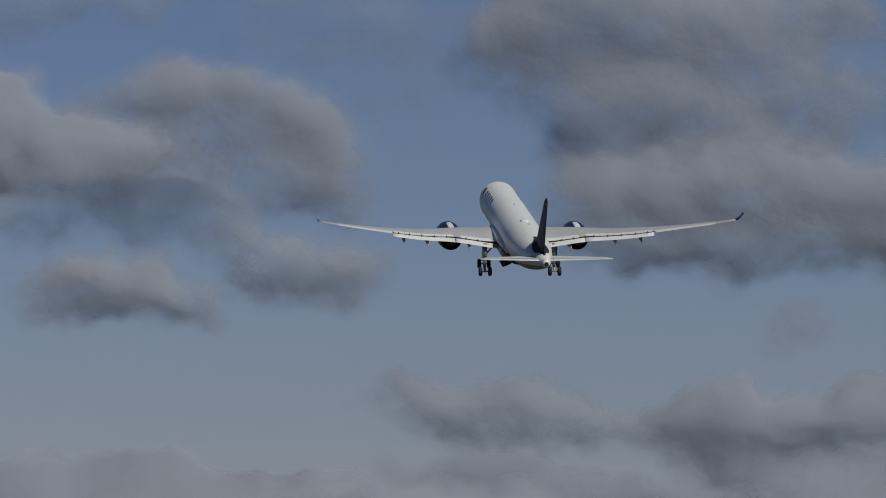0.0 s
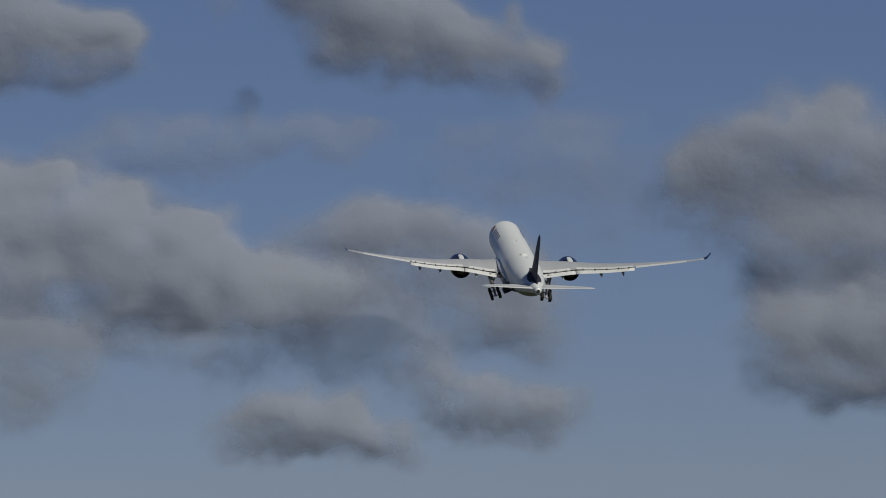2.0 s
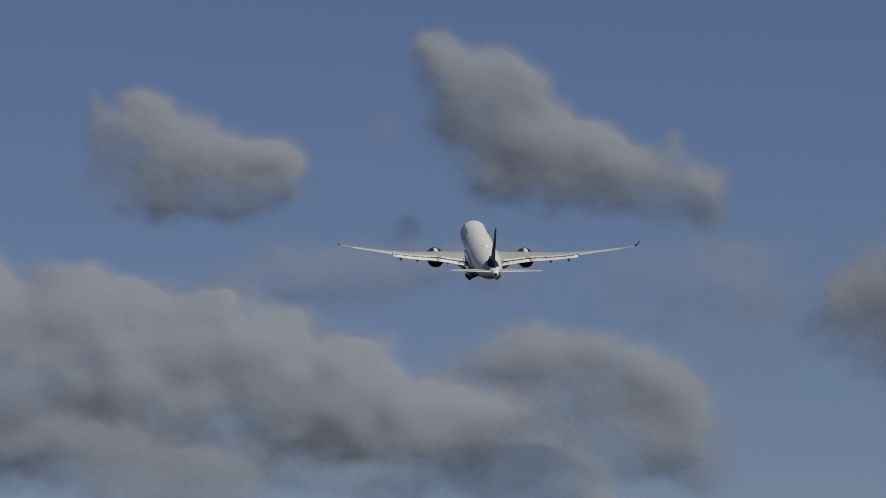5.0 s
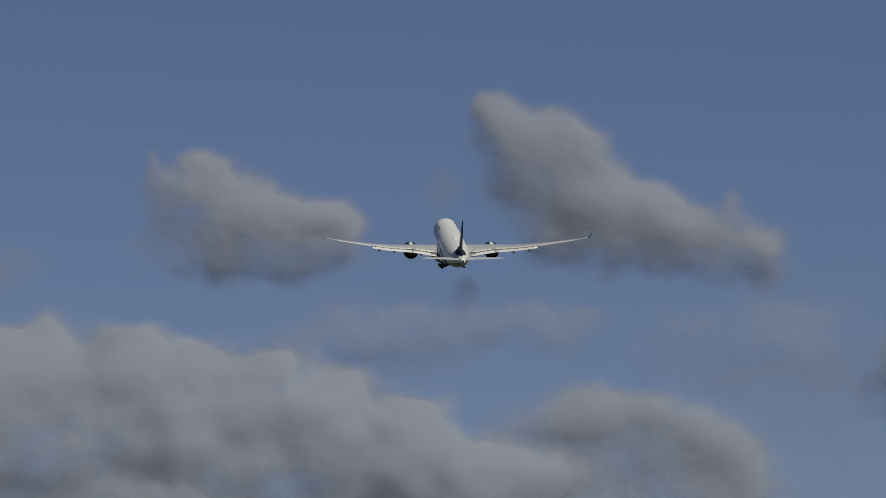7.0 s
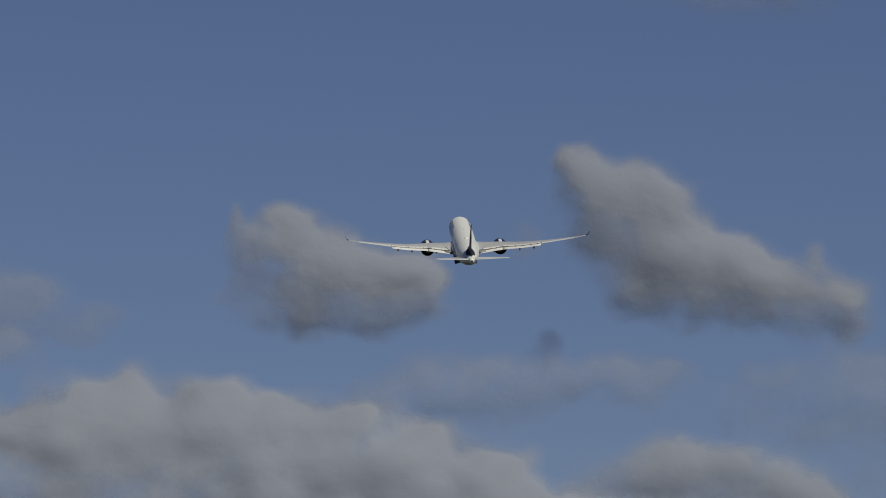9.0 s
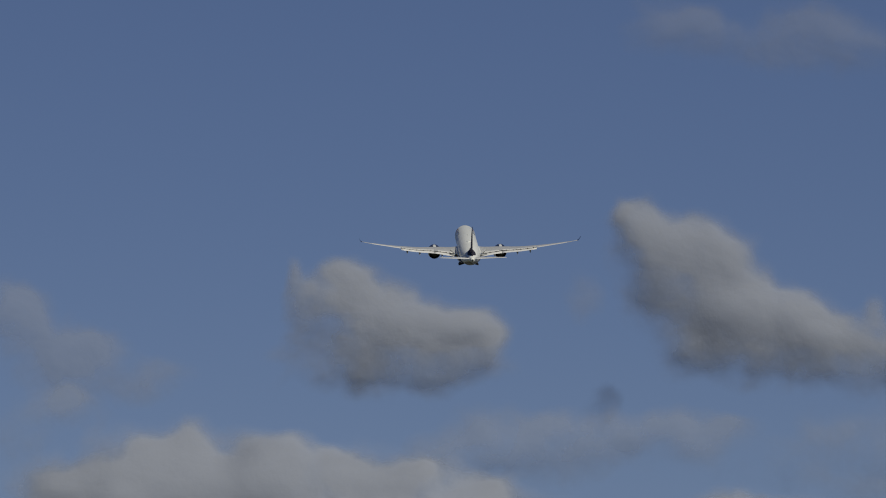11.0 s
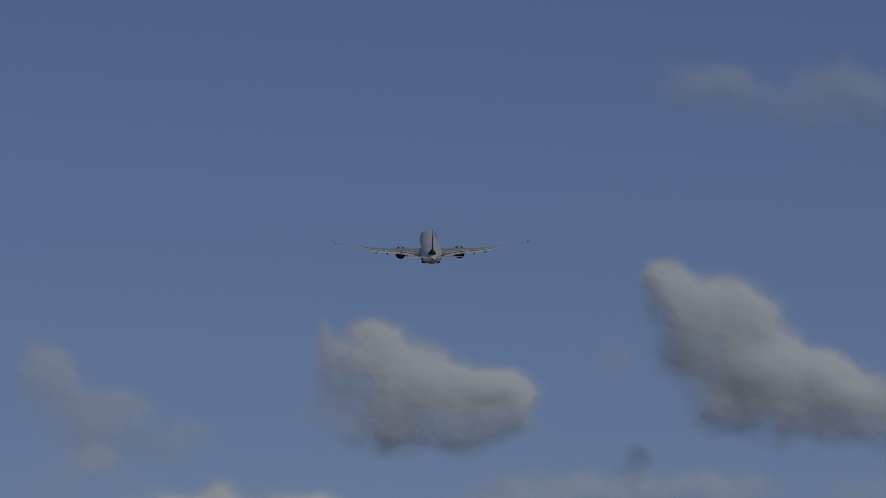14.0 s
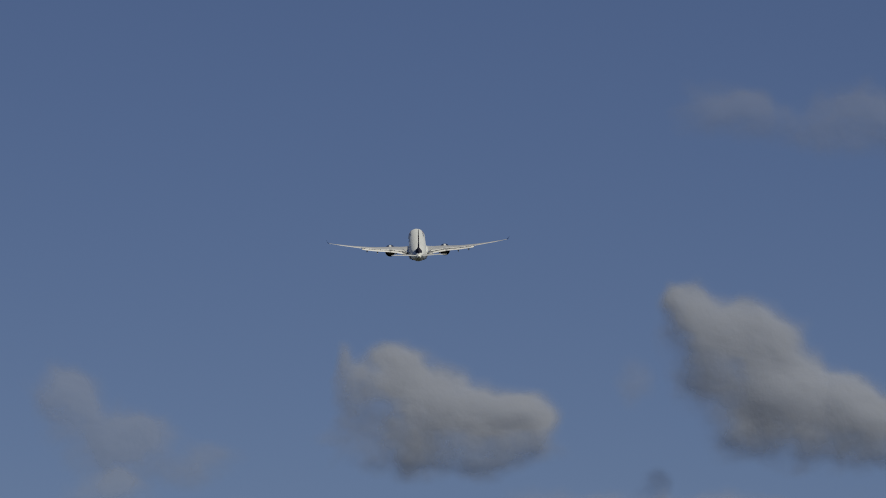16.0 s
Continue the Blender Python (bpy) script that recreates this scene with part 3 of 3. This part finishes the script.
def build_tail(plane):
    bm = bmesh.new()
    rr = []
    for q in np.linspace(0, 1, 12):
        z = 2.1 + 8.85 * q
        y0 = -20.9 - 9.9 * q - 0.7 * ease(q, 0.93, 1) - 1.6 * max(0, 0.12 - q) / 0.12
        y1 = -30.5 - 3.35 * q
        rr.append([(p[2], p[1], z) for p in foil_flat(y0, y0 - 0.66 * (y0 - y1), y0 - y1, 0.125)])
    loft(bm, rr)
    fin = part("tail_fin", bm, FIN_NAVY, plane, "navy tail fin")
    bm = bmesh.new()
    rr = []
    for q in np.linspace(0.03, 0.985, 12):
        z = 2.1 + 8.85 * q
        y0 = -20.9 - 9.9 * q
        y1 = -30.5 - 3.35 * q
        c = y0 - y1
        h = fin_half(0.655, c, 0.125)
        rr.append([(h, y0 - 0.655 * c, z), (0.012, y1, z), (-0.012, y1, z), (-h, y0 - 0.655 * c, z)])
    loft(bm, rr)
    part("rudder", bm, FIN_NAVY, fin, "navy rudder")
    # two-tone swoosh on both faces of the fin
    for s in (-1, 1):
        for q0, q1, c0, c1 in ((0.06, 0.50, 0.34, 0.60), (0.50, 0.66, 0.45, 0.62)):
            bm = bmesh.new()
            vs = []
            for q, ca, cb in ((q0, c0 - 0.10, c0 + 0.22), (q1, c1 - 0.16, c1 + 0.03)):
                z = 2.1 + 8.85 * q
                y0 = -20.9 - 9.9 * q
                c = 9.6 - 6.55 * q
                for cc in (ca, cb):
                    half = fin_half(cc, c, 0.125)
                    vs.append(bm.verts.new((s * (half + 0.012), y0 - cc * c, z)))
            bm.faces.new((vs[0], vs[1], vs[3], vs[2]))
            ext = bmesh.ops.extrude_face_region(bm, geom=bm.faces[:])
            for e in ext["geom"]:
                if isinstance(e, bmesh.types.BMVert):
                    e.co.x -= s * 0.02
            part("fin_emblem", bm, RED, fin, "muted red swoosh", smooth=False)
    for s in (-1, 1):
        bm = bmesh.new()
        rr, re = [], []
        for q in np.linspace(0, 1, 9):
            x = 0.5 + 9.3 * q
            y0, y1 = -26.3 - 5.9 * q - 0.8 * ease(q, 0.9, 1), -32.0 - 2.1 * q
            z = 1.62 + 0.64 * q
            c = y0 - y1
            rr.append([(px, py, pz - 0.085 * (py - y1 - 0.3 * c)) for px, py, pz in foil(x, y0, y1 + 0.3 * c, z, 0.085, s, 9)])
            re.append([(s * x, y1 + 0.295 * c, z + 0.026 * c), (s * x, y1, z + 0.012), (s * x, y1, z - 0.012), (s * x, y1 + 0.295 * c, z - 0.026 * c)])
        loft(bm, rr)
        stab = part("tailplane", bm, TAIL_GREY, plane, "pale grey horizontal tailplane")
        bm = bmesh.new()
        loft(bm, re)
        part("elevator", bm, TAIL_GREY, stab)


def fin_half(s, c, t):
    return t * c * 0.5 * (1.48 * math.sqrt(s) - 0.63 * s - 1.76 * s * s + 1.42 * s ** 3 - 0.5 * s ** 4)


def foil_flat(y0, y_end, c, t, n=11):
    """An upright symmetric section cut off at y_end."""
    right, left = [], []
    for k in range(n):
        s = (y0 - y_end) / c * (0.5 - 0.5 * math.cos(math.pi * k / (n - 1)))
        h = fin_half(s, c, t)
        right.append((0, y0 - s * c, h))
        left.append((0, y0 - s * c, -h - 0.001))
    return right + left[::-1]


def build_hull(plane):
    bm = bmesh.new()
    ys = list(np.linspace(33.5, 27.0, 16)) + list(np.linspace(24.5, -10, 14)) + list(np.linspace(-11.5, -33.0, 60))
    loft(bm, [hull_ring(y, 96) for y in ys])
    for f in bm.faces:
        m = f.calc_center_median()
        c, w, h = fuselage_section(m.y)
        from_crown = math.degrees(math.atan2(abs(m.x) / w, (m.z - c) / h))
        # navy fin paint carried onto the hull, also standing in for the fin's shadow
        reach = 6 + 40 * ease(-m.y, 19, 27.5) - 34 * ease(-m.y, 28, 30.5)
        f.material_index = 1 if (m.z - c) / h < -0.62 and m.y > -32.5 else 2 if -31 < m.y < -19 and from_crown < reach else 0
    hull = part("fuselage", bm, [WHITE, BELLY, FIN_NAVY], plane, "white rounded fuselage, dark belly, navy paint and painted fin shade below the fin")
    bm = bmesh.new()
    loft(bm, [hull_ring(y, 32) for y in (-33.02, -33.4, -33.8)])
    part("tail_cone", bm, WHITE, hull, "white tail cone")
    c, w, h = fuselage_section(-33.8)
    bm = bmesh.new()
    tube(bm, [(-33.6, 0.33, 0), (-34.1, 0.27, 0), (-34.11, 0.22, 0), (-33.66, 0.2, 0)], 20, 0, c - 0.06)
    part("exhaust_outlet", bm, OUTLET_SHADE, hull, "dark round exhaust outlet")
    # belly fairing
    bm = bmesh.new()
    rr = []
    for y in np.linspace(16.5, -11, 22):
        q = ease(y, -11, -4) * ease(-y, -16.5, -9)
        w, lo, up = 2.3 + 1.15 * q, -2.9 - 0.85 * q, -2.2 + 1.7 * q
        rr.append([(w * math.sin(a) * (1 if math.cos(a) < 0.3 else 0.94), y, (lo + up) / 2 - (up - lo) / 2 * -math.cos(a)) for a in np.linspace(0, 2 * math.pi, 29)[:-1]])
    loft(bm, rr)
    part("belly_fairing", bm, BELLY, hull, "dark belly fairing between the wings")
    # upright lip where the wing root meets the hull
    for s in (-1, 1):
        bm = bmesh.new()
        loft(bm, [[(s * (2.95 + a), y, z - 0.5 * b), (s * (3.0 + a), y, z + 0.5 * b), (s * 2.6, y, z + b), (s * 2.5, y, z - b)] for y, z, a, b in
                  ((13.5, -1.2, 0.0, 0.3), (8, -0.7, 0.5, 0.6), (2, -0.75, 0.6, 0.65), (-3, -0.9, 0.5, 0.5), (-6, -1.2, 0.2, 0.3), (-8, -1.5, 0.0, 0.1))])
        part("wing_fillet", bm, WHITE, hull, "white wing root fillet")
    # antenna dome and small blades on the crown
    bm = bmesh.new()
    bmesh.ops.create_uvsphere(bm, u_segments=24, v_segments=12, radius=1, matrix=Matrix.Translation((0, -6.2, 3.02)) @ Matrix.Diagonal((0.72, 0.95, 0.3, 1)))
    part("antenna_dome", bm, WHITE, hull, "white low antenna dome on the crown")
    for x, y, z in ((0, 7.5, 3.05), (-1.35, -16.5, 2.5), (0.25, -9.6, 3.05)):
        bm = bmesh.new()
        loft(bm, [[(x - 0.03, y + 0.15 - a, z - 0.1 + b), (x + 0.03, y + 0.15 - a, z - 0.1 + b), (x + 0.03, y - 0.12 - a, z - 0.1 + b), (x - 0.03, y - 0.12 - a, z - 0.1 + b)] for a, b in ((0, 0), (0.08, 0.3))])
        part("blade_antenna", bm, GEAR_GREY, hull, "small grey blade antenna", smooth=False)
    # airline title as plain bars on both sides, and an emblem
    for s in (-1, 1):
        for k in range(5):
            y = 24.4 - 1.75 * k if s < 0 else 17.4 + 1.75 * k
            strip(hull, "title_bar", s, y, 0.95, radians(43), radians(59), NAVY, slant=0.35)
        strip(hull, "title_emblem", s, 26.9, 1.2, radians(42), radians(62), RED, slant=0.6)
    return hull


def strip(hull, name, s, y, width, a0, a1, mat, slant=0.0):
    """A painted bar that wraps round the hull between two angles from the crown."""
    bm = bmesh.new()
    rows = []
    for k in range(6):
        a = a0 + (a1 - a0) * k / 5
        row = []
        for j in range(3):
            yy = y + width * (0.5 - j / 2) - slant * (k / 5 - 0.5)
            c, w, h = fuselage_section(yy)
            row.append(bm.verts.new((s * (w + 0.015) * math.sin(a), yy, c + (h + 0.015) * math.cos(a))))
        rows.append(row)
    for r0, r1 in zip(rows, rows[1:]):
        for j in range(2):
            bm.faces.new((r0[j], r0[j + 1], r1[j + 1], r1[j]))
    part(name, bm, mat, hull)


BOGIE_DROP = 3.5
HINGE = {-1: (-5.3, -0.3, -1.7), 1: (5.3, -0.3, -1.7)}


def build_gear(s, plane):
    """Main gear leg with its origin at the hinge; a four-wheel bogie is a part with its own pivot."""
    bm = bmesh.new()
    rod(bm, (0, 0, 0.2), (0, 0, -2.4), 0.36, 16)
    rod(bm, (0, 0, -2.3), (0, 0, -3.45), 0.22, 14)
    rod(bm, (0, 0, -1.9), (0, 1.9, 0.1), 0.11, 10)
    rod(bm, (0, 0.1, -1.7), (-s * 1.5, 0.1, 0.1), 0.12, 10)
    rod(bm, (0, -0.35, -2.2), (0, -0.65, -2.9), 0.08, 8)
    rod(bm, (0, -0.65, -2.9), (0, -0.2, -3.4), 0.08, 8)
    leg = part("gear_leg", bm, GEAR_GREY, plane, "grey main landing gear leg")
    leg.location = HINGE[s]
    bm = bmesh.new()
    loft(bm, [[(s * 0.34, y, z), (s * 0.40, y, z), (s * 0.40, y2, z), (s * 0.34, y2, z)] for y, y2, z in ((0.55, -0.55, 0.1), (0.6, -0.6, -1.4), (0.4, -0.4, -2.5))])
    part("leg_door", bm, GEAR_GREY, leg, "grey door panel on the leg", smooth=False)
    bm = bmesh.new()
    rod(bm, (0, 1.05, 0), (0, -1.05, 0), 0.19, 12)
    for y in (1.02, -1.02):
        rod(bm, (-0.85, y, 0), (0.85, y, 0), 0.11, 10)
    bogie = part("bogie", bm, GEAR_GREY, plane, "bogie beam with axles")
    bogie.location = Vector(HINGE[s]) + Vector((0, 0, -BOGIE_DROP))
    for y in (1.02, -1.02):
        for x in (-0.72, 0.72):
            bm = bmesh.new()
            n = 28
            prof = [(-0.24, 0.40), (-0.26, 0.55), (-0.22, 0.66), (-0.12, 0.70), (0.12, 0.70), (0.22, 0.66), (0.26, 0.55), (0.24, 0.40), (0.16, 0.34), (0.10, 0.16), (-0.10, 0.16), (-0.16, 0.34)]
            rings = [[(x + a, y + r * math.sin(2 * math.pi * k / n), r * math.cos(2 * math.pi * k / n)) for k in range(n)] for a, r in prof]
            loft(bm, rings + rings[:1], cap=False)
            bmesh.ops.remove_doubles(bm, verts=bm.verts, dist=1e-4)
            for f in bm.faces:
                m = f.calc_center_median()
                f.material_index = 1 if math.hypot(m.y - y, m.z) < 0.39 else 0
            part("wheel", bm, [RUBBER, HUB], bogie, "black rubber wheel with a pale hub")
    return leg, bogie


def build_gear_door(s, plane):
    """Belly door, hinged beside the keel; closed it lies along the belly."""
    bm = bmesh.new()
    rr = []
    for y in np.linspace(2.1, -2.3, 6):
        rr.append([(s * x, y, z) for x, z in ((0, 0), (0.8, 0.03), (1.5, 0.16), (2.0, 0.34), (2.0, 0.44), (1.5, 0.27), (0.8, 0.15), (0, 0.09))])
    loft(bm, rr)
    door = part("gear_door", bm, BELLY, plane, "dark belly door of the landing gear bay")
    door.location = (s * 1.0, -0.4, -3.80)
    bm = bmesh.new()
    loft(bm, [[(s * x, y, z) for x, z in ((0.15, 0.14), (1.9, 0.46), (1.6, 0.62), (0.3, 0.34))] for y in (1.9, -2.1)])
    part("door_lining", bm, BAY, door, "dark inner face of the door", smooth=False)
    return door


airliner = new("airliner")
tagged(airliner, "white twin-engine airliner with navy fin and engines climbing away", "airplane")
build_hull(airliner)
for side_sign in (-1, 1):
    build_wing(side_sign, airliner)
    build_engine(side_sign, airliner)
build_tail(airliner)
GEAR = {s: build_gear(s, airliner) for s in (-1, 1)}
DOOR = {s: build_gear_door(s, airliner) for s in (-1, 1)}

# seconds, place, heading to the left, nose up, right wing up
FLIGHT = [
    (0.0, 76.58, 955.6, 54.69, 2.26, 13.35, 0.56),
    (0.5, 70.90, 996.2, 61.24, 2.32, 13.68, 0.48),
    (1.0, 65.70, 1036.4, 68.15, 2.35, 13.94, -0.60),
    (1.5, 60.02, 1076.0, 74.90, 2.42, 14.10, -1.33),
    (2.0, 54.84, 1116.0, 82.10, 2.62, 14.25, -1.10),
    (2.5, 50.00, 1156.0, 89.54, 2.74, 14.45, -0.34),
    (3.0, 44.89, 1196.8, 97.01, 2.73, 14.75, 0.17),
    (3.5, 39.58, 1236.8, 104.66, 2.79, 14.92, 0.29),
    (4.0, 34.26, 1274.8, 112.52, 2.96, 14.92, -0.01),
    (6.5, 10.45, 1469.4, 152.44, 3.69, 14.15, 0.31),
    (7.0, 5.95, 1509.4, 160.13, 3.68, 14.15, 0.46),
    (7.5, 1.13, 1549.5, 168.07, 3.83, 14.34, 1.19),
    (8.0, -3.51, 1590.1, 175.65, 3.84, 15.00, 1.80),
    (8.5, -7.64, 1629.6, 183.31, 3.76, 15.60, 1.96),
    (9.0, -12.28, 1670.9, 191.69, 3.50, 16.06, 1.54),
    (11.5, -34.31, 1882.1, 234.87, 3.05, 14.94, 0.64),
    (12.0, -38.87, 1921.2, 242.79, 3.10, 15.18, 1.03),
    (12.5, -42.76, 1959.4, 250.64, 3.10, 15.26, 1.22),
    (13.0, -46.95, 1996.8, 258.67, 3.15, 15.21, 1.07),
    (13.5, -51.22, 2034.4, 266.69, 3.11, 15.06, 0.61),
    (14.0, -55.81, 2071.5, 274.29, 3.04, 15.09, 0.63),
    (14.5, -59.81, 2108.3, 281.64, 2.92, 15.21, 0.96),
    (15.0, -64.10, 2146.9, 288.88, 2.78, 15.45, 1.24),
    (15.5, -68.08, 2185.6, 295.94, 2.74, 15.57, 1.42),
    (16.0, -71.55, 2224.3, 303.79, 2.71, 15.60, 1.52),
]
# seconds, leg folded inward, bogie tipped (degrees)
FOLD = [(0.0, 0, 26), (0.9, 0, 26), (1.5, 3, 20), (2.5, 12, 10), (3.0, 18, 6), (3.5, 24, 3), (4.0, 30, 0), (5.5, 42, 0), (6.5, 48, 0), (7.0, 51, 0), (7.5, 60, 0), (8.0, 76, 0), (8.5, 88, 0), (16.0, 88, 0)]
# seconds, belly door swung down (degrees)
SWING = [(0.0, 36), (8.0, 36), (9.0, 30), (12.8, 28), (13.5, 16), (14.2, 12), (14.8, 0), (16.0, 0)]


def motions():
    walk(airliner, [(t, pose(x, y, z, nose, 0, turn) @ pose(0, 0, 0, 0, -bank, 0)) for t, x, y, z, turn, nose, bank in FLIGHT])
    for s in (-1, 1):
        leg, bogie = GEAR[s]
        rows = []
        for k in range(65):
            t = 0.25 * k
            fold = float(np.interp(t, [r[0] for r in FOLD], [r[1] for r in FOLD]))
            if s > 0:  # the starboard leg is stowed first
                fold = min(88.0, fold + float(np.interp(t, [4, 6, 7, 8.5], [0, 22, 30, 0])))
            else:
                fold += float(np.interp(t, [1, 1.5, 2, 3, 4, 6, 7], [0, 6, 10, 14, 12, 4, 0]))
            tip = float(np.interp(t, [r[0] for r in FOLD], [r[2] for r in FOLD]))
            rows.append((t, pose(*HINGE[s], 0, s * fold, 0), tip))
        walk(leg, [(t, m) for t, m, tip in rows])
        walk(bogie, [(t, m @ pose(0, 0, -BOGIE_DROP, tip, 0, 0)) for t, m, tip in rows])
        place = tuple(DOOR[s].location)
        walk(DOOR[s], [(t, pose(*place, 0, s * a, 0)) for t, a in SWING])


motions()
